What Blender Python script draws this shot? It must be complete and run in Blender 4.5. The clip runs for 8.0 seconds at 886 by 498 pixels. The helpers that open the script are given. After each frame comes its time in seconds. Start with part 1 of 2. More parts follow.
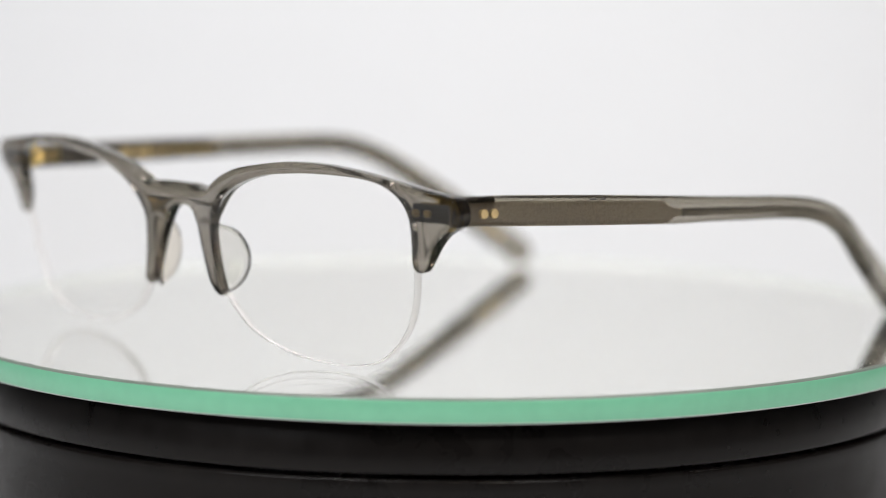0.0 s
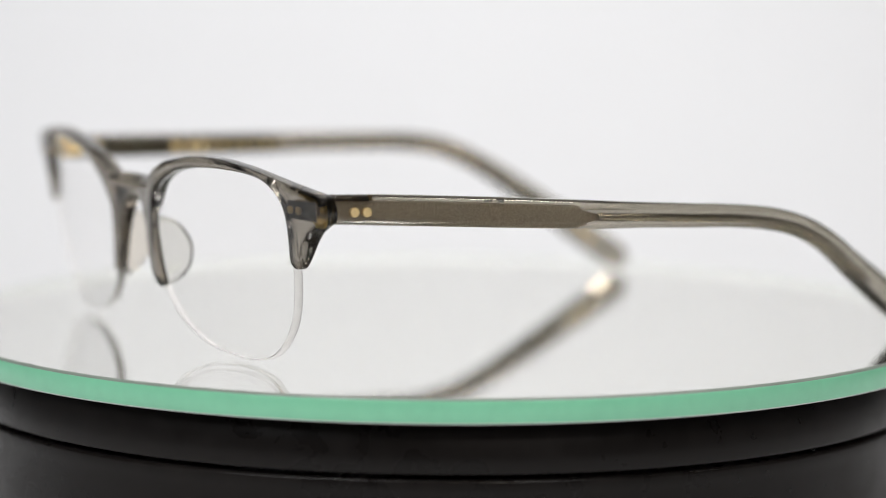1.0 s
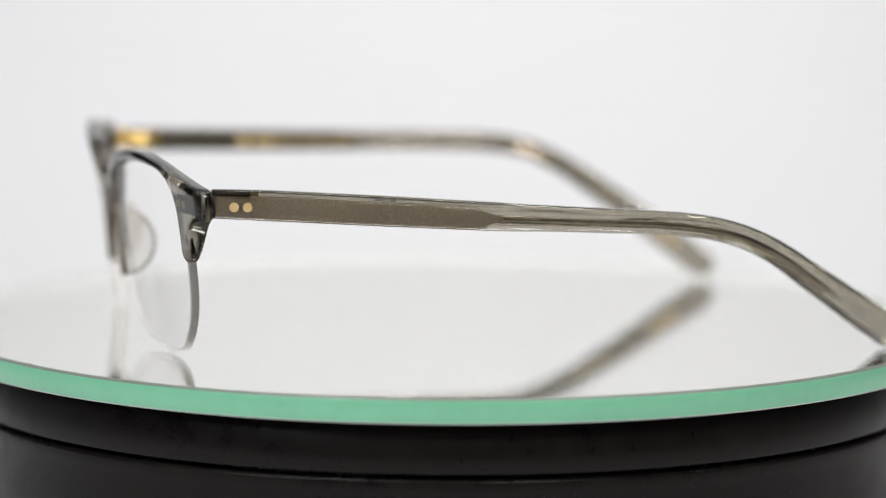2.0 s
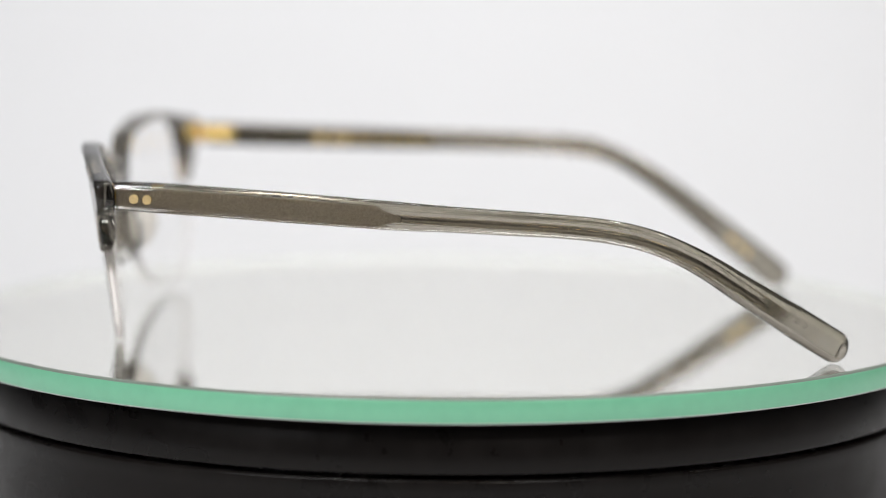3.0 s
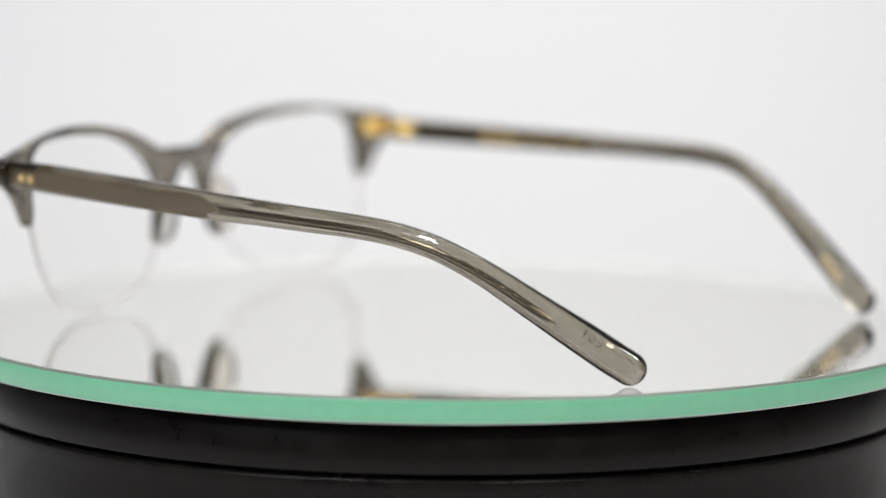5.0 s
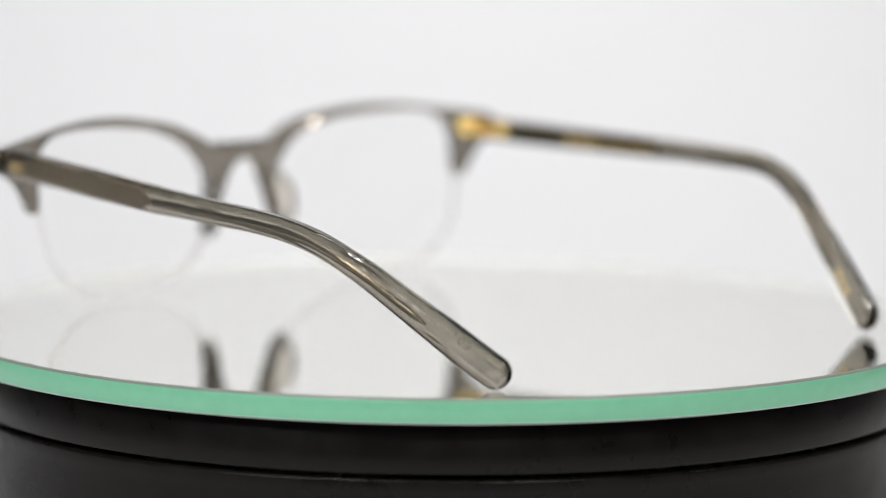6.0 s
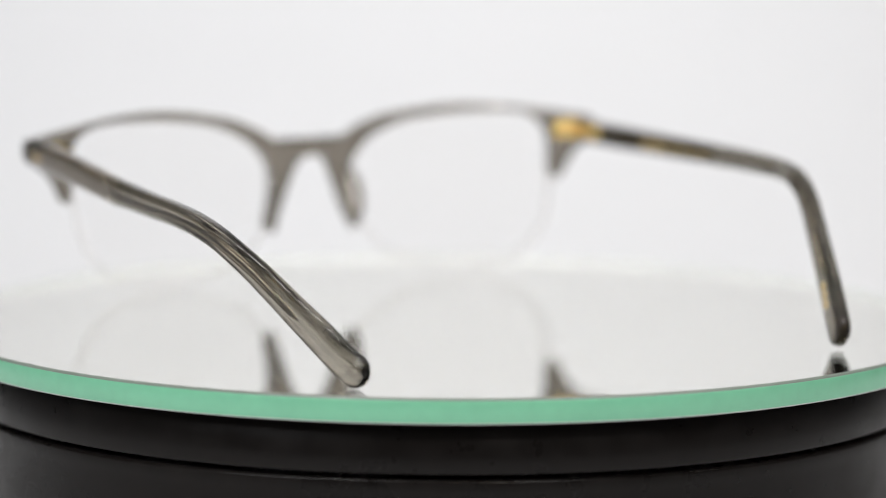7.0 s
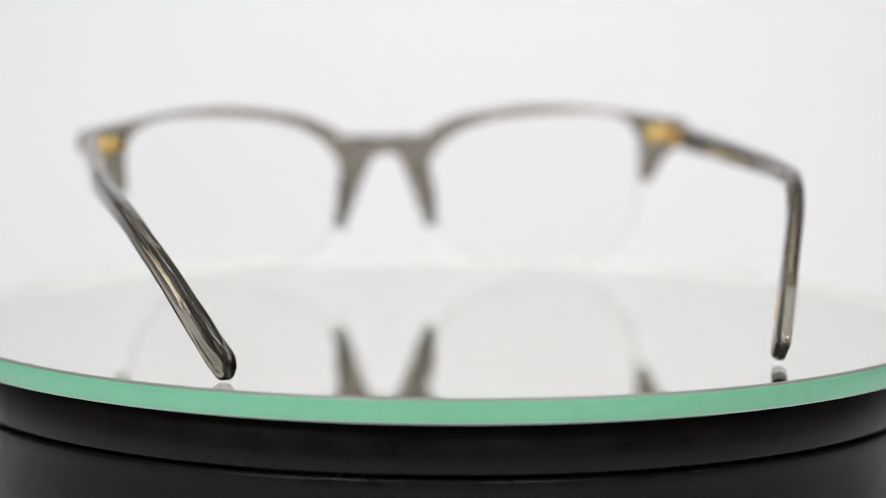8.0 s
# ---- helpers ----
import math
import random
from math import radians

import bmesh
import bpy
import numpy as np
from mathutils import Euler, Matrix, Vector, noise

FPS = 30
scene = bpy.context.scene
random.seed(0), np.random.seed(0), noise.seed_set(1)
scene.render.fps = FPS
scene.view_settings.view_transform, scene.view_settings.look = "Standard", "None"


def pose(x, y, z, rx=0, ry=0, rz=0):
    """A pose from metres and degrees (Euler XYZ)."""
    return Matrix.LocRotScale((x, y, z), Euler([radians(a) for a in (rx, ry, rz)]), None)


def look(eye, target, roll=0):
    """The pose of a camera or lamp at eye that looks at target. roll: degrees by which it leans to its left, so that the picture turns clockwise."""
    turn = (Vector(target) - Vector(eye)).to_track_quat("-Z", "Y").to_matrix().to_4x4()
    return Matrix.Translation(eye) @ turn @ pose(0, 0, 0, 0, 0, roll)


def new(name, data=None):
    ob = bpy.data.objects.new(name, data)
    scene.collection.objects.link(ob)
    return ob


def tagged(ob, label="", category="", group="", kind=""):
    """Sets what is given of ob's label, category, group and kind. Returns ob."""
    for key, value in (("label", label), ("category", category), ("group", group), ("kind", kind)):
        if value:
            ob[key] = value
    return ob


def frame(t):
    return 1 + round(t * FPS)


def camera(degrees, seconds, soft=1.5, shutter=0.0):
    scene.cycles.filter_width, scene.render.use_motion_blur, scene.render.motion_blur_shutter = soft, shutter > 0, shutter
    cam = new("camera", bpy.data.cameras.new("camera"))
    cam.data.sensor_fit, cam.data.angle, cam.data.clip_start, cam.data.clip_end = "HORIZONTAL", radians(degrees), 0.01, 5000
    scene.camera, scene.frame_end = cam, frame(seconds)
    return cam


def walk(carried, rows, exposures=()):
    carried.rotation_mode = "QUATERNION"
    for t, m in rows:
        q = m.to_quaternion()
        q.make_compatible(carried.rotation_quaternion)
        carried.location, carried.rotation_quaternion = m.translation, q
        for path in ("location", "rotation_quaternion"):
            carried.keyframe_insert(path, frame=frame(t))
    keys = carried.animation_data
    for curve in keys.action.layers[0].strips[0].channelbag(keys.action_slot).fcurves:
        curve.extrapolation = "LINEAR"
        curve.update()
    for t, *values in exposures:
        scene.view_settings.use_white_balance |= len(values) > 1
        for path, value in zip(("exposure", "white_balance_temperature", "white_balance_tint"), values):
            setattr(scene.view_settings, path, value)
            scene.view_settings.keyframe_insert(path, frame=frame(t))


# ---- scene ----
# The camera stands still and looks down on a small turntable through a long lens.
cam = camera(15.722, 8.0, soft=0.88)
cam.data.dof.use_dof = True
cam.data.dof.focus_distance = 0.572
cam.data.dof.aperture_fstop = 7.6
STAND = look((0, -0.64, 0.09076), (0, 0, 0.01365), 0.419)
walk(cam, [(0.0, STAND), (8.0, STAND)])

# ---- light ----
world = bpy.data.worlds.new("world")
scene.world = world
world.use_nodes = True
world.node_tree.nodes["Background"].inputs[0].default_value = (0.9, 0.95, 1.0, 1)
world.node_tree.nodes["Background"].inputs[1].default_value = 0.03
scene.view_settings.exposure = 0.0


def area_lamp(name, eye, target, size_x, size_y, power, colour, shape="RECTANGLE"):
    data = bpy.data.lights.new(name, "AREA")
    data.shape, data.size, data.size_y = shape, size_x, size_y
    data.energy, data.color = power, colour
    ob = new(name, data)
    ob.matrix_world = look(eye, target)
    return ob


area_lamp("softbox_light", (0, 0.06, 1.2), (0, 1.28, 0.56), 0.8, 0.5, 11.1, (0.97, 0.975, 1.0))
area_lamp("side_softbox_light", (-0.92, -1.13, 0.72), (0, 0, 0), 0.24, 0.26, 5.0, (0.98, 0.985, 1.0))
for x, y, z, size, power, colour in ((0.6, -1.4, 0.95, 0.24, 6.0, (1.0, 0.985, 0.97)), (0.95, -0.25, 1.3, 0.2, 2.6, (1.0, 0.93, 0.84)), (0.26, -1.46, 0.95, 0.15, 2.2, (1.0, 0.78, 0.55)), (-0.45, -0.8, 1.3, 0.22, 5.5, (1.0, 0.985, 0.97)), (0.4, 0.06, 1.25, 0.14, 1.6, (1.0, 0.99, 0.95))):
    area_lamp("ceiling_spot_light", (x, y, z), (0, 0, 0), size, size, power, colour, "DISK")


# ---- materials ----
def material(name, colour, rough=0.5, metal=0.0, transmission=0.0, ior=1.5, vary=0.0, scale=100.0, bump=0.0, bump_scale=400.0, coat=0.0, rough_vary=0.0, gloss_level=0.5):
    """A principled material whose colour, gloss and relief vary at two scales."""
    mat = bpy.data.materials.new(name)
    mat.use_nodes = True
    nodes, links = mat.node_tree.nodes, mat.node_tree.links
    b = nodes["Principled BSDF"]
    b.inputs["Base Color"].default_value = (*colour, 1)
    b.inputs["Roughness"].default_value = rough
    b.inputs["Metallic"].default_value = metal
    b.inputs["Transmission Weight"].default_value = transmission
    b.inputs["IOR"].default_value = ior
    b.inputs["Coat Weight"].default_value = coat
    b.inputs["Specular IOR Level"].default_value = gloss_level
    if vary or bump or rough_vary:
        place = nodes.new("ShaderNodeTexCoord")
    if vary or rough_vary:
        big, fine, mix = nodes.new("ShaderNodeTexNoise"), nodes.new("ShaderNodeTexNoise"), nodes.new("ShaderNodeMath")
        big.inputs["Scale"].default_value, fine.inputs["Scale"].default_value = scale, scale * 9
        big.inputs["Detail"].default_value = fine.inputs["Detail"].default_value = 4
        mix.operation = "ADD"
        for n in (big, fine):
            links.new(place.outputs["Object"], n.inputs["Vector"])
        links.new(big.outputs["Fac"], mix.inputs[0])
        links.new(fine.outputs["Fac"], mix.inputs[1])
    if vary:
        ramp = nodes.new("ShaderNodeMapRange")
        ramp.inputs["From Min"].default_value, ramp.inputs["From Max"].default_value = 0.6, 1.4
        ramp.inputs["To Min"].default_value, ramp.inputs["To Max"].default_value = 1 - vary, 1 + vary
        tint = nodes.new("ShaderNodeVectorMath")
        tint.operation = "SCALE"
        tint.inputs[0].default_value = colour
        links.new(mix.outputs[0], ramp.inputs["Value"])
        links.new(ramp.outputs[0], tint.inputs["Scale"])
        links.new(tint.outputs[0], b.inputs["Base Color"])
    if rough_vary:
        gloss = nodes.new("ShaderNodeMapRange")
        gloss.inputs["From Min"].default_value, gloss.inputs["From Max"].default_value = 0.6, 1.4
        gloss.inputs["To Min"].default_value, gloss.inputs["To Max"].default_value = max(rough - rough_vary, 0), rough + rough_vary
        links.new(mix.outputs[0], gloss.inputs["Value"])
        links.new(gloss.outputs[0], b.inputs["Roughness"])
    if bump:
        relief, lift = nodes.new("ShaderNodeTexNoise"), nodes.new("ShaderNodeBump")
        relief.inputs["Scale"].default_value, relief.inputs["Detail"].default_value = bump_scale, 5
        lift.inputs["Strength"].default_value, lift.inputs["Distance"].default_value = bump, 0.0002
        links.new(place.outputs["Object"], relief.inputs["Vector"])
        links.new(relief.outputs["Fac"], lift.inputs["Height"])
        links.new(lift.outputs["Normal"], b.inputs["Normal"])
    return mat


ACETATE = material("grey_acetate", (0.38, 0.347, 0.289), 0.03, transmission=1.0, ior=1.49, vary=0.05, scale=60)
DEEP_ACETATE = material("smoky_acetate", (0.27, 0.242, 0.2), 0.03, transmission=1.0, ior=1.49, vary=0.05, scale=60)
PAD = material("clear_acetate", (0.86, 0.85, 0.81), 0.03, transmission=1.0, ior=1.47)
PEACH_PAD = material("peach_acetate", (0.87, 0.82, 0.74), 0.05, transmission=1.0, ior=1.47)


def coated_lens(name):
    """A clear plastic lens whose antireflective coat leaves it less than one part in a hundred of shine."""
    mat = bpy.data.materials.new(name)
    mat.use_nodes = True
    nodes, links = mat.node_tree.nodes, mat.node_tree.links
    nodes.remove(nodes["Principled BSDF"])
    clear = nodes.new("ShaderNodeBsdfGlass")
    clear.inputs["Color"].default_value, clear.inputs["Roughness"].default_value, clear.inputs["IOR"].default_value = (0.99, 0.989, 0.987, 1), 0.0, 1.075
    links.new(clear.outputs[0], nodes["Material Output"].inputs["Surface"])
    return mat


LENS = coated_lens("lens_plastic")
NYLON = material("nylon", (1.0, 0.985, 0.975), 0.2, transmission=0.84, ior=1.04)
BRASS = material("brass", (0.93, 0.68, 0.25), 0.34, metal=1.0, vary=0.12, scale=900, rough_vary=0.08)
GOLD = material("gold_print", (0.86, 0.66, 0.34), 0.45, metal=0.55, vary=0.15, scale=700)
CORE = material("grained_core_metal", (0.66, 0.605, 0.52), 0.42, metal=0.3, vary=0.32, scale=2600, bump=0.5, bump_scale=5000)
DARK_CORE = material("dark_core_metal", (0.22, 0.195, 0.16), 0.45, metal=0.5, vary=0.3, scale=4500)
ROD = material("core_rod_metal", (0.6, 0.56, 0.49), 0.2, metal=0.9, vary=0.08, scale=500)
# dark colour for hinge brass that gets little light inside the acetate
SHADED_BRASS = material("shaded_brass", (0.085, 0.075, 0.06), 0.35, metal=0.6, vary=0.2, scale=500)
INK = material("dark_ink", (0.09, 0.085, 0.08), 0.5, vary=0.2, scale=800)
GLASS = material("mirror_glass", (0.992, 1.0, 0.985), 0.0, transmission=1.0, ior=1.52)
SILVER = material("silvering", (0.99, 0.985, 0.95), 0.0, metal=1.0, vary=0.008, scale=15)
EDGE = material("green_glass_edge", (0.237, 0.65, 0.42), 0.3, vary=0.06, scale=40, bump=0.15, bump_scale=900, coat=0.2)
# pale colour that brightens the far rim and draws the lower chamfer's highlight
BRIGHT_RIM = material("painted_bright_rim", (0.62, 0.66, 0.63), 0.5, vary=0.04, scale=60)
BEVEL = material("ground_glass_bevel", (0.26, 0.31, 0.27), 0.3, vary=0.12, scale=120)
BLACK = material("black_plastic", (0.008, 0.0066, 0.0062), 0.34, vary=0.35, scale=22, rough_vary=0.14, gloss_level=0.18)
BACKING = material("dark_backing_paint", (0.012, 0.012, 0.012), 0.6, vary=0.15, scale=40)
PAPER = material("white_paper", (0.855, 0.86, 0.875), 0.8, vary=0.012, scale=4, bump=0.1, bump_scale=300)
WALL = material("grey_wall_paint", (0.13, 0.13, 0.135), 0.8, vary=0.05, scale=3, bump=0.1, bump_scale=60)

CEILING = material("grey_ceiling_paint", (0.42, 0.42, 0.415), 0.8, vary=0.03, scale=3, bump=0.1, bump_scale=60)


# ---- mesh helpers ----
MM = 0.001


def mesh_of(bm, name, mat, smooth=True):
    bmesh.ops.recalc_face_normals(bm, faces=bm.faces)
    me = bpy.data.meshes.new(name)
    bm.to_mesh(me)
    bm.free()
    me.materials.append(mat)
    for f in me.polygons:
        f.use_smooth = smooth
    return me


def part(name, bm, mat, parent, label="", smooth=True):
    ob = new(name, mesh_of(bm, name, mat, smooth))
    ob.parent = parent
    return tagged(ob, label)


def thing(name, label, category, kind=""):
    return tagged(new(name), label, category, kind=kind)


def spline(points, step, closed=False):
    """Catmull-Rom curve through points of any dimension, at about equal steps."""
    pts = [Vector(p).to_3d() if len(p) == 2 else Vector(p) for p in points]
    n, out = len(pts), []
    for i in range(n if closed else n - 1):
        if closed:
            a, b, c, d = (pts[(i + k) % n] for k in (-1, 0, 1, 2))
        else:
            a, b, c, d = pts[max(i - 1, 0)], pts[i], pts[i + 1], pts[min(i + 2, n - 1)]
        count = max(1, round((c - b).length / step))
        for k in range(count):
            t = k / count
            out.append(0.5 * (2 * b + (c - a) * t + (2 * a - 5 * b + 4 * c - d) * t * t + (3 * b - a - 3 * c + d) * t ** 3))
    if not closed:
        out.append(pts[-1])
    return out


def lathe(profile, segments=192, closed=True):
    """Turns a list of (radius, height) in mm round the z axis."""
    bm = bmesh.new()
    rings = []
    for r, z in profile:
        rings.append([bm.verts.new((r * MM * math.cos(2 * math.pi * k / segments), r * MM * math.sin(2 * math.pi * k / segments), z * MM)) for k in range(segments)])
    for a, b in zip(rings, rings[1:] + (rings[:1] if closed else [])):
        for k in range(segments):
            bm.faces.new((a[k], a[(k + 1) % segments], b[(k + 1) % segments], b[k]))
    return bm


def disc(radius, top, bottom, bevel, segments=192):
    """A round slab with bevelled rims, in mm."""
    bm = lathe([(radius - bevel, top), (radius, top - bevel), (radius, bottom + bevel), (radius - bevel, bottom)], segments, False)
    bm.verts.ensure_lookup_table()
    bm.faces.new(bm.verts[:segments])
    bm.faces.new(bm.verts[-segments:])
    return bm


def loft(rings, cap=True):
    """Skins rings of equal count, given as lists of points in mm."""
    bm = bmesh.new()
    made = [[bm.verts.new(Vector(p) * MM) for p in ring] for ring in rings]
    n = len(made[0])
    for a, b in zip(made, made[1:]):
        for k in range(n):
            bm.faces.new((a[k], a[(k + 1) % n], b[(k + 1) % n], b[k]))
    if cap:
        bm.faces.new(made[0])
        bm.faces.new(made[-1])
    return bm


def section(half_w, half_h, power, count):
    """A rounded rectangle round (0, 0)."""
    out = []
    for k in range(count):
        a = 2 * math.pi * (k + 0.5) / count
        c, s = math.cos(a), math.sin(a)
        out.append((half_w * math.copysign(abs(c) ** (2 / power), c), half_h * math.copysign(abs(s) ** (2 / power), s)))
    return out


def bevelled(half_w, half_h, top=0.5, low=0.66):
    """A flat bar's section: flat sides whose upper and lower borders are bevelled towards the narrow edges."""
    def quarter(limit):
        rest = 1 - limit
        return ((1.0, limit - 0.15), (1.0, limit), (0.965, limit + 0.07 * rest), (0.84, limit + 0.36 * rest), (0.7, limit + 0.68 * rest), (0.56, limit + 0.89 * rest), (0.4, limit + 0.98 * rest), (0.2, 1.0))
    up = [(half_w * a, half_h * b) for a, b in quarter(top)]
    down = [(half_w * a, -half_h * b) for a, b in quarter(low)]
    return up + [(-a, b) for a, b in reversed(up)] + [(-a, b) for a, b in down] + list(reversed(down))


def sweep(line, half_w, half_h, power=4.0, count=24, drop=None, cap=True, twist=None):
    """Sweeps a rounded rectangle along a line in mm; sizes are lists, one for each point; the section stays upright."""
    rings = []
    for i, p in enumerate(line):
        tangent = (line[min(i + 1, len(line) - 1)] - line[max(i - 1, 0)]).normalized()
        side = tangent.cross(Vector((0, 0, 1))).normalized()
        up = side.cross(tangent).normalized()
        if twist:
            side, up = side * math.cos(twist[i]) + up * math.sin(twist[i]), up * math.cos(twist[i]) - side * math.sin(twist[i])
        mid = p + (up * drop[i] if drop else Vector())
        rings.append([mid + side * a + up * b for a, b in (bevelled(half_w[i], half_h[i]) if power is None else section(half_w[i], half_h[i], power, count))])
    return loft(rings, cap)


def plate(outline, front, thick, rim, step, low_edge=0.35):
    """A curved plate: outline is a closed list of (x, z) in mm, front(x, z) gives y of its front face; its edges are rounded over rim mm."""
    from mathutils.geometry import delaunay_2d_cdt
    ring = np.array([(p[0], p[1]) for p in outline])
    nxt = np.roll(ring, -1, axis=0)
    seg = nxt - ring
    size = (seg ** 2).sum(1)

    def inside_distance(pts):
        d = pts[:, None, :] - ring[None]
        t = np.clip((d * seg[None]).sum(2) / size, 0, 1)
        near = np.sqrt(((d - t[..., None] * seg[None]) ** 2).sum(2)).min(1)
        cross = (ring[None, :, 1] > pts[:, None, 1]) != (nxt[None, :, 1] > pts[:, None, 1])
        slope = seg[None, :, 0] * (pts[:, None, 1] - ring[None, :, 1]) / np.where(seg[:, 1] == 0, 1e-9, seg[:, 1])[None] + ring[None, :, 0]
        odd = (cross & (pts[:, None, 0] < slope)).sum(1) % 2 == 1
        return np.where(odd, near, -near)

    mid = ring
    tangent = np.roll(ring, -1, axis=0) - np.roll(ring, 1, axis=0)
    normal = np.stack([-tangent[:, 1], tangent[:, 0]], 1) / np.linalg.norm(tangent, axis=1)[:, None]
    probe = inside_distance(mid + normal * 0.05)
    normal *= np.where(np.median(probe) > 0, 1, -1)
    pts = [ring]
    for share in (0.08, 0.25, 0.55, 1.0):
        cand = mid + normal * rim * share
        pts.append(cand[inside_distance(cand) > rim * share * 0.97])
    lo, hi = ring.min(0), ring.max(0)
    gx, gz = np.meshgrid(np.arange(lo[0], hi[0], step), np.arange(lo[1], hi[1], step))
    grid = np.stack([gx.ravel() + (gz.ravel() / step % 2 >= 1) * step / 2, gz.ravel()], 1)
    pts.append(grid[inside_distance(grid) > rim + step * 0.45])
    allp = np.concatenate(pts)
    n = len(ring)
    verts, edges, faces, *_ = delaunay_2d_cdt([Vector(p) for p in allp], [(k, (k + 1) % n) for k in range(n)], [], 1, 1e-4)
    flat = np.array([tuple(v) for v in verts])
    dist = np.maximum(inside_distance(flat), 0)
    share = np.clip(dist / rim, 0, 1)
    depth = [thick(x, z) if callable(thick) else thick for x, z in flat]
    half = np.array(depth) / 2 * (low_edge + (1 - low_edge) * np.sqrt(1 - (1 - share) ** 2))
    bm = bmesh.new()
    a, b = [], []
    for (x, z), h, d in zip(flat, half, depth):
        y = front(x, z) + d / 2
        a.append(bm.verts.new((x * MM, (y - h) * MM, z * MM)))
        b.append(bm.verts.new((x * MM, (y + h) * MM, z * MM)))
    count = {}
    for f in faces:
        bm.faces.new([a[i] for i in f])
        bm.faces.new([b[i] for i in reversed(f)])
        for i, j in zip(f, f[1:] + f[:1]):
            count[(i, j)] = 1
    for i, j in count:
        if (j, i) not in count:
            bm.faces.new((a[j], a[i], b[i], b[j]))
    return bm


def bar(centre, size, turn=None, bevel=0.15):
    """A small bevelled block in mm."""
    bm = bmesh.new()
    bmesh.ops.create_cube(bm, size=1)
    bmesh.ops.scale(bm, vec=Vector(size) * MM, verts=bm.verts)
    bmesh.ops.bevel(bm, geom=bm.edges[:], offset=bevel * min(size) * MM, segments=2, affect="EDGES")
    bmesh.ops.transform(bm, matrix=Matrix.Translation(Vector(centre) * MM) @ (turn or Matrix()), verts=bm.verts)
    return bm


def pin(centre, axis, radius, length, segments=20):
    """A short rod with a domed end along axis, in mm."""
    bm = bmesh.new()
    q = Vector(axis).to_track_quat("Z", "Y").to_matrix().to_4x4()
    rings = [(0.9, -0.5), (1.0, -0.44), (1.0, 0.44), (0.95, 0.49), (0.88, 0.5)]
    rows = [[bm.verts.new(Matrix.Translation(Vector(centre) * MM) @ q @ Vector((radius * s * MM * math.cos(2 * math.pi * k / segments), radius * s * MM * math.sin(2 * math.pi * k / segments), h * length * MM))) for k in range(segments)] for s, h in rings]
    for a, b in zip(rows, rows[1:]):
        for k in range(segments):
            bm.faces.new((a[k], a[(k + 1) % segments], b[(k + 1) % segments], b[k]))
    bm.faces.new(rows[0])
    bm.faces.new(rows[-1])
    return bm


# ---- the setting: a white paper sweep in a plain room ----
GROUND = -0.05


def backdrop():
    profile = [(-0.3, GROUND), (0.4, GROUND)]
    profile += [(0.4 + 0.9 * math.sin(a), GROUND + 0.9 - 0.9 * math.cos(a)) for a in np.linspace(0.04, math.pi / 2, 36)]
    profile += [(1.3, 1.2)]
    bm = bmesh.new()
    left = [bm.verts.new((-0.8, y, z)) for y, z in profile]
    right = [bm.verts.new((0.8, y, z)) for y, z in profile]
    for k in range(len(profile) - 1):
        bm.faces.new((left[k], right[k], right[k + 1], left[k + 1]))
    ob = new("backdrop", mesh_of(bm, "backdrop", PAPER))
    solid = ob.modifiers.new("thickness", "SOLIDIFY")
    solid.thickness, solid.offset = 0.002, 0
    return tagged(ob, "plain white paper sweep behind and under the turntable", "backdrop", kind="structure")


def slab(name, low, high, label, category, mat=WALL):
    bm = bmesh.new()
    bmesh.ops.create_cube(bm, size=1)
    bmesh.ops.scale(bm, vec=Vector(high) - Vector(low), verts=bm.verts)
    bmesh.ops.translate(bm, vec=(Vector(high) + Vector(low)) / 2, verts=bm.verts)
    return tagged(new(name, mesh_of(bm, name, mat, False)), label, category, kind="structure")


backdrop()
slab("wall_south", (-1.8, -1.8, -0.06), (1.8, -1.7, 1.6), "plain dark grey wall behind the camera", "wall")
slab("wall_north", (-1.8, 1.5, -0.06), (1.8, 1.6, 1.6), "plain dark grey wall behind the paper sweep", "wall")
slab("wall_west", (-1.9, -1.8, -0.06), (-1.8, 1.6, 1.6), "plain dark grey side wall of the room", "wall")
slab("wall_east", (1.8, -1.8, -0.06), (1.9, 1.6, 1.6), "plain dark grey side wall of the room", "wall")
slab("floor", (-1.9, -1.8, -0.16), (1.9, 1.6, -0.052), "plain dark grey top under the paper sweep", "floor")
slab("ceiling", (-1.9, -1.8, 1.6), (1.9, 1.6, 1.7), "plain light grey painted ceiling of the room", "ceiling", CEILING)


# ---- the turntable ----
def turntable():
    top = thing("turntable", "low round turntable of glossy black plastic on white paper", "turntable")
    part("base", lathe([(0.5, -15.3), (92.6, -15.3), (94.6, -15.15), (95.05, -15.3), (95.15, -15.7), (95.0, -17.6), (94.9, -19.0), (95.2, -26), (96.0, -46), (95.4, -49), (93.6, -50), (0.5, -50)]), BLACK, top)
    platter = part("platter", lathe([(0.5, -4.75), (90.0, -4.75), (92.8, -4.95), (94.0, -5.6), (94.6, -7.0), (94.9, -11), (95.1, -13.8), (94.9, -14.25), (94.2, -14.4), (0.5, -14.4)]), BLACK, top)
    part("spindle", lathe([(0.5, -14.35), (12, -14.35), (12, -15.4), (0.5, -15.4)], 48), BLACK, top)
    return top, platter


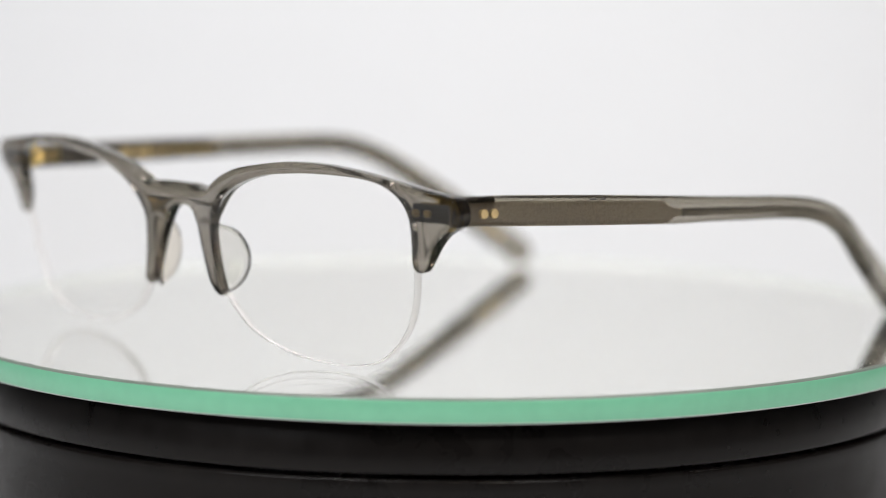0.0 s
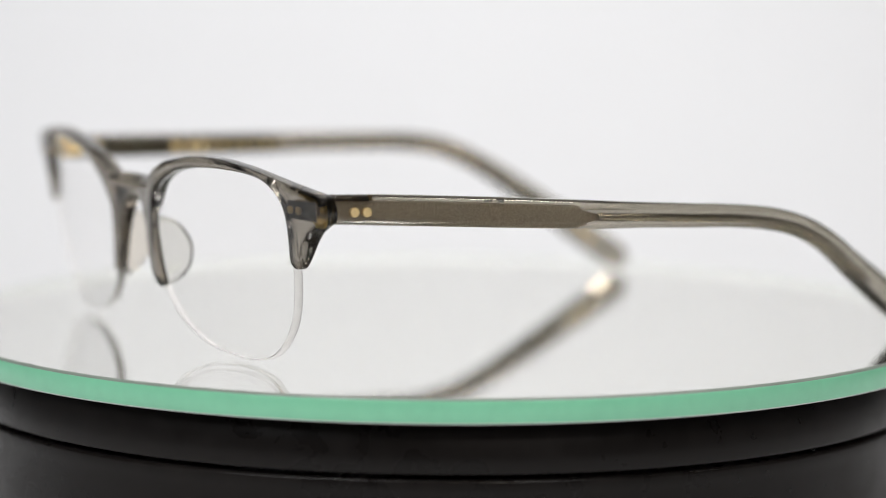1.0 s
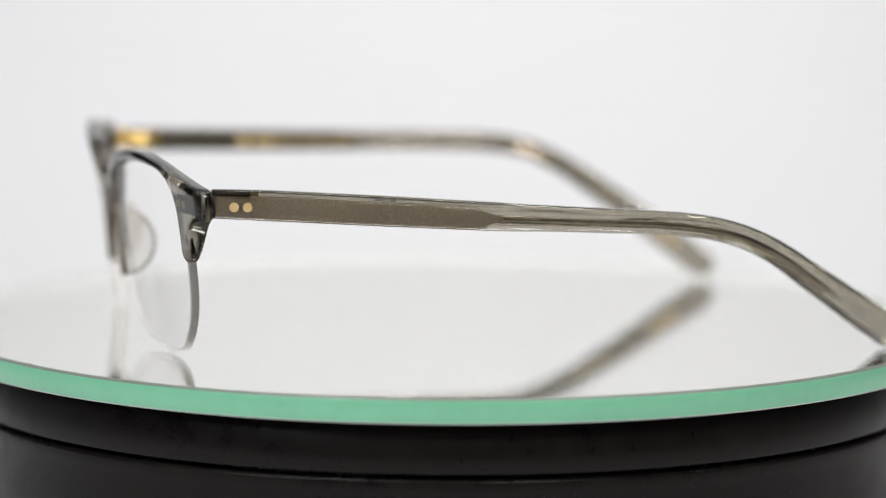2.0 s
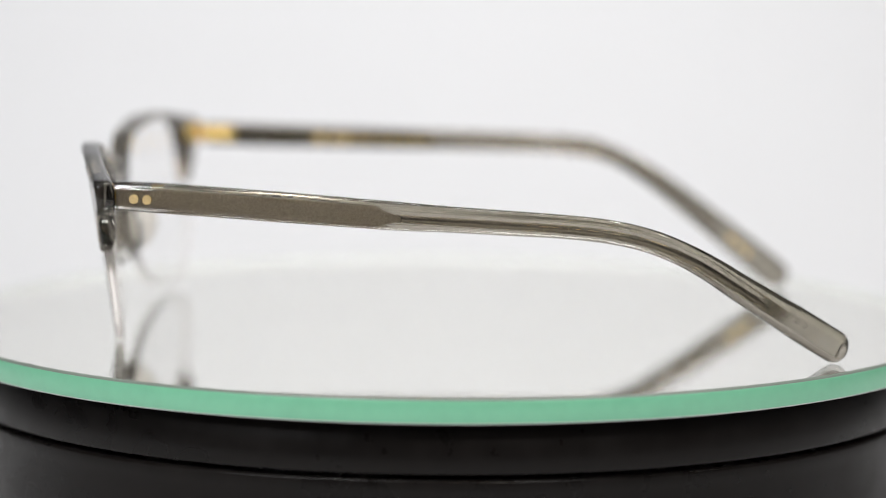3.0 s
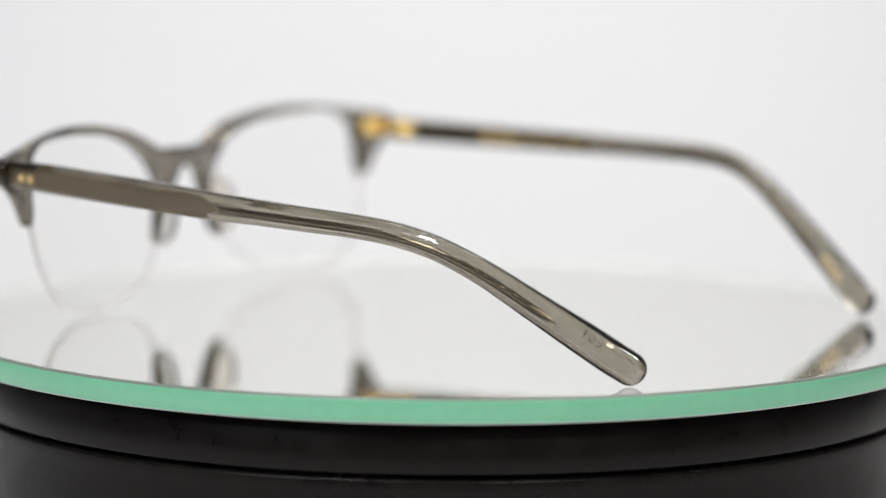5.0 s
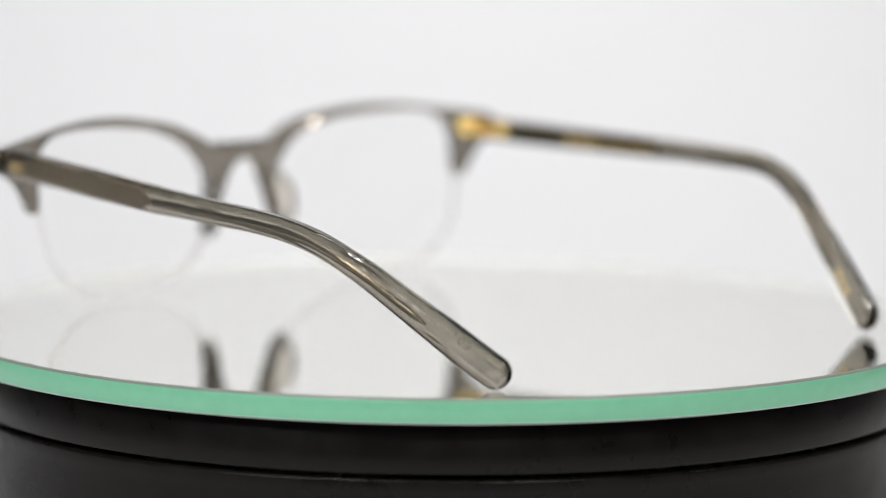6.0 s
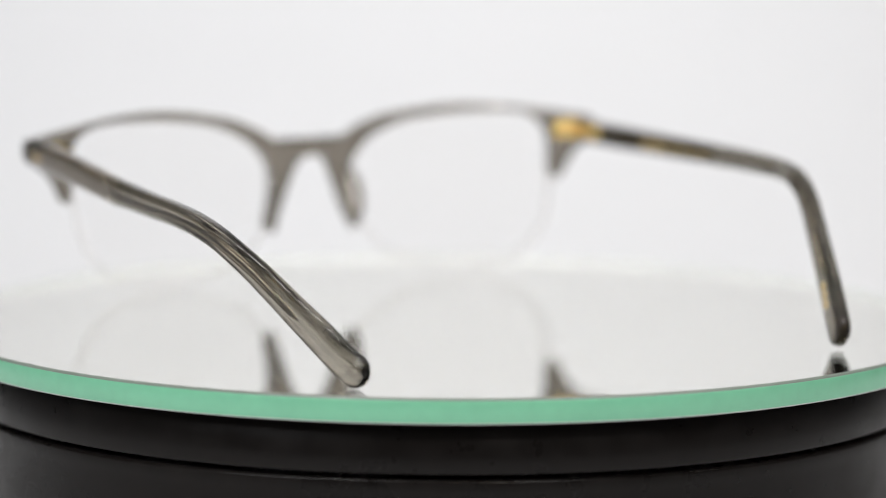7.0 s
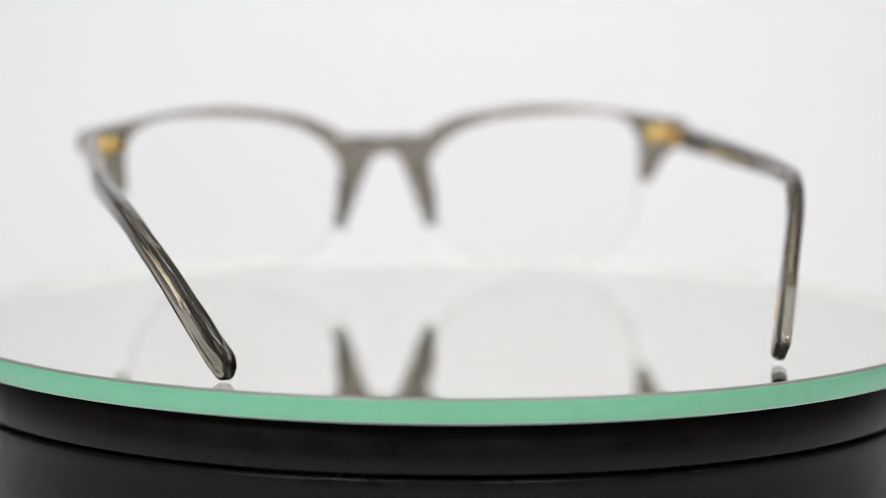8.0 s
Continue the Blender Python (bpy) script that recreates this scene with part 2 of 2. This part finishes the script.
def mirror_plate():
    top = thing("mirror_plate", "round mirror plate with a green glass edge on the turntable", "mirror")
    part("glass", disc(99.3, 0.0, -4.45, 0.05), GLASS, top, "clear glass face", False).visible_shadow = False
    part("silvering", disc(99.08, -4.25, -4.35, 0.01), SILVER, top, "bright silver mirror layer", False)
    part("edge", lathe([(99.4, -0.6), (99.98, -0.42), (100.05, -0.6), (100.05, -4.35), (99.9, -4.5), (99.4, -4.5)]), EDGE, top, "pale green glass edge")
    part("backing", disc(99.3, -4.5, -4.72, 0.05), BACKING, top, "dark painted back of the mirror", False)
    # the chamfer's bright line is put into this strip's pale colour
    part("lower_highlight", lathe([(100.07, -4.3), (100.08, -4.36), (99.92, -4.54), (99.42, -4.56), (99.42, -4.51), (99.88, -4.5)]), BRIGHT_RIM, top, "highlight painted pale along the lower chamfer")
    # ring added inside the glass to lighten the far rim
    part("rim_brightener", lathe([(99.1, -0.5), (99.22, -0.5), (99.22, -4.2), (99.1, -4.2)]), BRIGHT_RIM, top, "added pale ring that brightens the glass rim")
    part("bevel", lathe([(99.32, 0.0), (99.5, 0.0), (99.99, -0.36), (99.99, -0.41), (99.32, -0.55)]), BEVEL, top, "narrow grey ground bevel")
    return top


# ---- the spectacles ----
HALF_FRONT = ((0, 30.5), (5, 30.55), (7.6, 30.45), (8.8, 30.5), (9.8, 31.2), (13.0, 33.0), (17.8, 34.9), (23.1, 36.0), (28.8, 36.9), (34.1, 37.3), (39.2, 37.3), (44.1, 36.9),
              (48.9, 36.3), (55.7, 35.1), (62.2, 34.0), (66.2, 33.3), (67.3, 32.4), (67.6, 30.2), (67.0, 28.5), (65.4, 27.5), (63.2, 26.0), (61.4, 23.8),
              (60.2, 21.4), (59.5, 20.0), (58.5, 19.4), (57.4, 19.8), (57.0, 21.5))
RIM = ((57.2, 24.8), (57.1, 28.8), (56.1, 31.4), (54.3, 33.2), (51.6, 34.6), (47.6, 35.3), (42.8, 35.5), (36.5, 35.4), (31.2, 35.0), (25.7, 34.3), (21.2, 33.2),
       (17.4, 31.7), (14.3, 29.8), (12.0, 27.5), (10.2, 24.3), (9.9, 21.2), (10.4, 17.0), (11.1, 13.8), (11.6, 11.9))
HALF_NOSE = ((11.4, 11.0), (10.8, 10.5), (9.7, 10.9), (8.3, 12.7), (7.1, 15.6), (6.0, 18.7), (4.8, 21.8), (3.9, 24.0), (3.2, 25.4), (2.1, 26.2), (1.0, 26.5))
LENS_FOOT = ((13.4, 8.6), (17.2, 5.1), (22, 2.9), (27.4, 1.4), (32.7, 0.8), (39.3, 0.6), (45.6, 1.6), (49.6, 3.7), (52.9, 7.1), (54.9, 10.5), (56.2, 14.7), (57, 20))


def brow_slope(x, z):
    """How far the upper border of the front slopes back: broad on the bridge, narrower along the brows."""
    ridge = float(np.interp(abs(x), [p[0] for p in HALF_FRONT[:16]], [p[1] for p in HALF_FRONT[:16]]))
    saddle = math.exp(-(x / 7.5) ** 4)
    return (0.3 + 0.8 * saddle) * min(max(z - ridge + 1.0 + 0.9 * saddle, 0), 2.0)


def front_face(x, z):
    """y of the front's forward face: it leans back at the foot, curves round the face and steps back at the bridge."""
    rise = min(max((z - 13) / 10, 0), 1)
    return -63.8 + 0.002 * x * x - 0.15 * z + 2.0 * math.exp(-(x / 8.5) ** 2) * rise + brow_slope(x, z)


def front_depth(x, z):
    """Thickness of the front: deep at the nose legs, thinner at the outer feet."""
    x = abs(x)
    if x < 16 and z < 30:
        ease = lambda v: v * v * (3 - 2 * v)
        return 3.6 - 1.3 * ease(min(max((29 - z) / 7, 0), 1)) * ease(min(max((16 - x) / 4, 0), 1)) - 0.8 * brow_slope(x, z)
    return 3.6 - 0.8 * brow_slope(x, z) - 1.2 * min(max((26 - z) / 6, 0), 1) ** 2 * (1 if x > 50 else 0)


def centred(points):
    """Moves the nose part of an outline a little west, and lowers the west brow, which is flatter than the other."""
    lower = lambda x, z: 0.8 * math.sin(math.pi * (-x - 8) / 52) if -60 < x < -8 and z > 27 else 0
    return [(x - 0.6 * max(1 - (x / 58) ** 2, 0), z - lower(x, z)) for x, z in points]


# the front sits a little askew: its west end is higher and further forward
ASKEW = Matrix.Translation((0.058, -0.06, 0.02)) @ pose(0, 0, 0, 0, 0.55, 0.8) @ Matrix.Translation((-0.058, 0.06, -0.02))


# stations of a temple: y, x, height of its middle, half width, half height
TEMPLE_EAST = ((-56, 65.2, 30.6, 1.8, 2.6), (-46, 65.6, 30.15, 1.8, 2.75), (-25, 66.6, 28.95, 1.75, 2.75), (-5, 67.5, 27.75, 1.7, 2.6), (5, 67.5, 27.25, 1.65, 2.35),
               (15, 67.3, 26.7, 1.65, 2.25), (25, 66.9, 26.15, 1.65, 2.15), (33.6, 66.2, 25.2, 1.65, 2.15), (40.7, 65.1, 23.5, 1.65, 2.15),
               (46.6, 63.7, 21.05, 1.65, 2.2), (51.8, 61.8, 18.1, 1.65, 2.35), (56.8, 59.8, 14.75, 1.65, 2.55), (61.8, 58.0, 11.5, 1.65, 2.75), (67.2, 56.0, 8.0, 1.65, 3.0),
               (71.2, 54.6, 5.4, 1.6, 3.05), (74.6, 53.1, 3.2, 1.5, 3.0))
TEMPLE_WEST = ((-56, -64.9, 31.0, 1.8, 2.4), (-44, -65.8, 30.7, 1.8, 2.4), (-31, -66.7, 30.4, 1.75, 2.3), (-10, -67.7, 30.0, 1.7, 2.15), (5, -67.9, 29.8, 1.6, 2.05), (20, -66.7, 29.5, 1.55, 2.0),
               (27.4, -65.2, 29.0, 1.5, 2.0), (31.4, -64.2, 28.2, 1.5, 2.0), (35.4, -63.2, 26.8, 1.5, 2.0), (40.4, -61.6, 24.2, 1.5, 2.1), (46.4, -59.3, 20.2, 1.5, 2.25),
               (53.3, -56.6, 15.2, 1.5, 2.5), (59.4, -54.3, 10.6, 1.5, 2.7), (65.6, -51.8, 5.9, 1.55, 2.9), (69.0, -50.4, 3.35, 1.5, 2.85))


def temple_line(stations, step=0.8):
    """Points of the middle line with interpolated half width and half height."""
    mid = spline([(x, y, z) for y, x, z, _, _ in stations], step)
    ys = [s[0] for s in stations]
    wide = [float(np.interp(p.y, ys, [s[3] for s in stations])) for p in mid]
    high = [float(np.interp(p.y, ys, [s[4] for s in stations])) for p in mid]
    return mid, wide, high


def at_y(mid, y):
    k = min(range(len(mid)), key=lambda i: abs(mid[i].y - y))
    way = (mid[min(k + 1, len(mid) - 1)] - mid[max(k - 1, 0)]).normalized()
    return mid[k], way


def temple(parent, stations, out):
    """out: +1 where the outer face looks to +x, -1 where it looks to -x."""
    mid, wide, high = temple_line(stations)
    line, w, h = list(mid), list(wide), list(high)
    way = (mid[-1] - mid[-3]).normalized()
    for k in range(1, 11):
        a = math.pi / 2 * k / 10.4
        line.append(mid[-1] + way * high[-1] * math.sin(a))
        w.append(wide[-1] * (0.12 + 0.88 * math.cos(a) ** 0.75))
        h.append(high[-1] * math.cos(a))
    first = mid[0] - (mid[1] - mid[0]).normalized() * 0.2
    line, w, h = [first] + line, [w[0] - 0.25] + w, [h[0] - 0.25] + h
    arm = part("temple", sweep(line, w, h, None, twist=[0.32 * min(max((p.y - 12) / 14, 0), 1) if out < 0 else 0.0 for p in line]), ACETATE, parent, "translucent grey-brown acetate temple with a metal core")
    # the core: a broad grained plate, then a thin rod with a pointed end
    plate_end, rod_end = (-9.0, -3.0), 63.0 if out > 0 else 58.0
    broad = [p for p in mid if -55.8 <= p.y <= plate_end[1]]
    half = [1.75 if p.y < plate_end[0] else 1.75 - 1.55 * (p.y - plate_end[0]) / (plate_end[1] - plate_end[0]) for p in broad]
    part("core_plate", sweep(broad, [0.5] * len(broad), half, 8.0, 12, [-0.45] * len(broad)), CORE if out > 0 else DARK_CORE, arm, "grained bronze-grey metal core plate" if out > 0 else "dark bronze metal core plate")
    thin = [p for p in mid if plate_end[1] - 2.5 <= p.y <= rod_end]
    left = [rod_end - p.y for p in thin]
    part("core_rod", sweep(thin, [0.48] * len(thin), [0.75 if d > 3 else 0.1 + 0.65 * d / 3 for d in left], 2.0, 20, [-0.42] * len(thin)), ROD, arm, "thin bright metal core rod")
    return arm, mid, wide, high


def lettering(parent, text, centre, right, up, height):
    """Raised print: text whose letters run along right and stand along up, in mm."""
    curve = bpy.data.curves.new("print", "FONT")
    curve.body, curve.size, curve.extrude, curve.align_x, curve.align_y = text, height * MM * 1.4, 0.00003, "CENTER", "CENTER"
    curve.space_character = 1.6
    holder = bpy.data.objects.new("print", curve)
    scene.collection.objects.link(holder)
    me = bpy.data.meshes.new_from_object(holder.evaluated_get(bpy.context.evaluated_depsgraph_get()))
    bpy.data.objects.remove(holder)
    me.materials.clear()
    me.materials.append(INK)
    right, up = Vector(right).normalized(), Vector(up).normalized()
    away = right.cross(up).normalized()
    up = away.cross(right)
    ob = new("print", me)
    me.transform(Matrix((right, up, away)).transposed().to_4x4())
    ob.location = Vector(centre) * MM
    ob.parent = parent
    return tagged(ob, "small dark printed letters")


def spectacles():
    top = thing("spectacles", "half-rim spectacles of translucent grey acetate on the mirror plate", "glasses")
    half = HALF_FRONT + RIM + HALF_NOSE
    outline = [(x, z) for x, z in half] + [(0, 26.55)] + [(-x, z) for x, z in reversed(half[1:])]
    curve = spline(centred(outline), 0.55, True)
    front = part("front", plate([(p.x, p.y) for p in curve], front_face, front_depth, 0.85, 0.65, 0.55), DEEP_ACETATE, top, "smoky grey translucent brow front with a keyhole bridge")
    front.matrix_basis = ASKEW
    for side in (1, -1):
        shape = spline(centred([(x * side, z) for x, z in RIM + LENS_FOOT]), 0.8, True)
        lens = part("lens", plate([(p.x, p.y) for p in shape], lambda x, z: front_face(x, z) + 0.9, 1.7, 0.2, 2.0, 0.97), LENS, top, "clear uncoloured lens")
        lens.matrix_basis = ASKEW
        lens.visible_shadow = False
        foot = spline(centred([(x * side, z) for x, z in ((11, 11.6),) + LENS_FOOT + ((57.3, 21),)]), 0.7)
        cord = [Vector((p.x, front_face(p.x, p.y) + 1.75, p.y)) for p in foot]
        ring = []
        for i, p in enumerate(cord):
            way = (cord[min(i + 1, len(cord) - 1)] - cord[max(i - 1, 0)]).normalized()
            deep = Vector((0, 1, 0))
            away = way.cross(deep).normalized()
            ring.append([p + deep * 0.86 * math.cos(a) + away * 0.22 * math.sin(a) for a in np.linspace(0, 2 * math.pi, 12, endpoint=False)])
        part("nylon_cord", loft(ring), NYLON, lens, "milky nylon cord round the lens foot")
        # nose pad: a clear D-shaped fin behind the nose leg
        pad = [(y, z) for y, z in ((0, 23.6), (2.2, 24.2), (4.2, 23.0), (5.6, 20.6), (5.9, 18.2), (5.2, 15.4), (3.4, 13.0), (1.2, 11.8), (0, 11.6))]
        shape = [(p.x, p.y) for p in spline(pad, 0.5, True)]
        bm = plate(shape, lambda x, z: 0.0, 1.5, 0.6, 0.7)
        for v in bm.verts:
            y, z, thick = v.co.x / MM, v.co.z / MM, v.co.y / MM
            v.co = Vector((side * (8.2 + thick + (0.36 if side > 0 else 0.12) * y + (18 - z) * 0.05) - 0.4, front_face(10, z) + 2.0 + y, z - 0.9)) * MM
        part("nose_pad", bm, PAD if side > 0 else PEACH_PAD, top, "clear acetate nose pad" if side > 0 else "clear nose pad with a peach tint").matrix_basis = ASKEW
        # hinge: a brass plate on the back of the front, knuckles, and a plate on the temple
        back = front_face(62.5, 30.5) + 3.6
        hinge = part("hinge", bar((side * 60.6, back + 0.35, 30.4), (6.8, 0.9, 3.2), pose(0, 0, 0, 0, 0, side * 14)), BRASS, top, "brass hinge")
        hinge.matrix_basis = ASKEW
        # dark sheet before the brass hinge; its colour holds the shade inside the acetate
        part("hinge_plate", bar((side * 61.3, front_face(61.3, 30.3) + 1.6, 30.3), (7.4, 0.8, 3.3), pose(0, 0, 0, 0, 0, side * 14)), SHADED_BRASS, hinge, "hinge plate inside the acetate, shade painted into its colour")
        for k in (-1.25, 0, 1.25):
            part("knuckle", pin((side * 61.9, back + 1.3, 30.4 + k), (0, 0, 1), 1.3, 1.15), BRASS, hinge)
        part("hinge_leaf", bar((side * 63.0, -52.2, 29.9), (1.0, 9.4, 2.6)), BRASS, hinge)
        for x in (58.6, 60.9):
            part("rivet", pin((side * x, front_face(x, 30.2) + 1.0, 30.2), (0, -1, 0), 0.7, 1.0), GOLD, hinge, "small gold rivet")
    arm, mid, wide, high = temple(top, TEMPLE_EAST, 1)
    for y in (-52.3, -49.9):
        p, way = at_y(mid, y)
        part("pin", pin((p.x + 1.25, y, p.z - 0.35), (1, 0, 0), 0.88, 1.2), GOLD, arm, "round gold pin")
    p, way = at_y(mid, -52.6)
    # brass leaf edge seen through the acetate; its dark reflection is put into the colour
    part("hinge_leaf_edge", bar((p.x + 0.2, p.y, p.z + 1.75), (1.7, 6.8, 0.7), pose(0, 0, 0, -3)), SHADED_BRASS, arm, "hinge leaf's edge inside the acetate, its dark reflection painted in")
    for y, long in ((-26.4, 1.5), (-23.9, 1.0)):
        p, way = at_y(mid, y)
        part("stamp", bar((p.x + 1.25, y, p.z + 2.05), (0.5, long, 0.45)), INK, arm, "tiny dark stamp on the upper bevel")
    p, way = at_y(mid, 67.7)
    side = way.cross(Vector((0, 0, 1))).normalized()
    up = side.cross(way)
    lettering(arm, "CGY", p - side * 1.57 + up * 0.45, -way, up, 1.1)
    arm, mid, wide, high = temple(top, TEMPLE_WEST, -1)
    for y in (-52.3, -49.9):
        p, way = at_y(mid, y)
        part("pin", pin((p.x - 1.25, y, p.z - 0.35), (-1, 0, 0), 0.88, 1.2), GOLD, arm, "round gold pin")
    p, way = at_y(mid, -31.5)
    part("gold_stud", bar((p.x + 1.6, p.y, p.z - 0.3), (0.4, 2.4, 2.0)), GOLD, arm, "gold mark on the inner face")
    for y in (-27.4, -25.0):
        p, way = at_y(mid, y)
        part("print_mark", bar((p.x + 1.72, y, p.z - 0.25), (0.16, 1.7, 1.8), bevel=0.4), GOLD, arm, "gold mark on the inner face")
    for y, long in ((-22.6, 1.4), (-20, 1.8), (-17, 1.2), (-14.8, 1.6), (-12, 1.2), (-9.6, 1.6), (-7.2, 1.2)):
        p, way = at_y(mid, y)
        part("print_bar", bar((p.x + 1.74, y, p.z - 0.2), (0.12, long, 0.8)), GOLD, arm, "gold print on the inner face")
    for y in (59.5, 61.2, 63.0):
        p, way = at_y(mid, y)
        part("print_bar", bar((p.x + 1.74, y, p.z), (0.12, 1.1, 1.6)), GOLD, arm, "gold print on the inner face")
    return top


stand, platter = turntable()
mirror = mirror_plate()
glasses = spectacles()


def motions():
    """The platter, the mirror and the spectacles turn together at an even pace, clockwise from above."""
    times = [k * 0.25 for k in range(33)]
    walk(platter, [(t, pose(0, 0, 0, 0, 0, 12.88 - 15.156 * t)) for t in times])
    walk(mirror, [(t, pose(0, 0, 0, 0, 0, 12.88 - 15.156 * t)) for t in times])
    walk(glasses, [(t, pose(0, 0, 0, 0, 0, -47.54 - 15.156 * t) @ pose(0.0007, 0, 0)) for t in times])


motions()
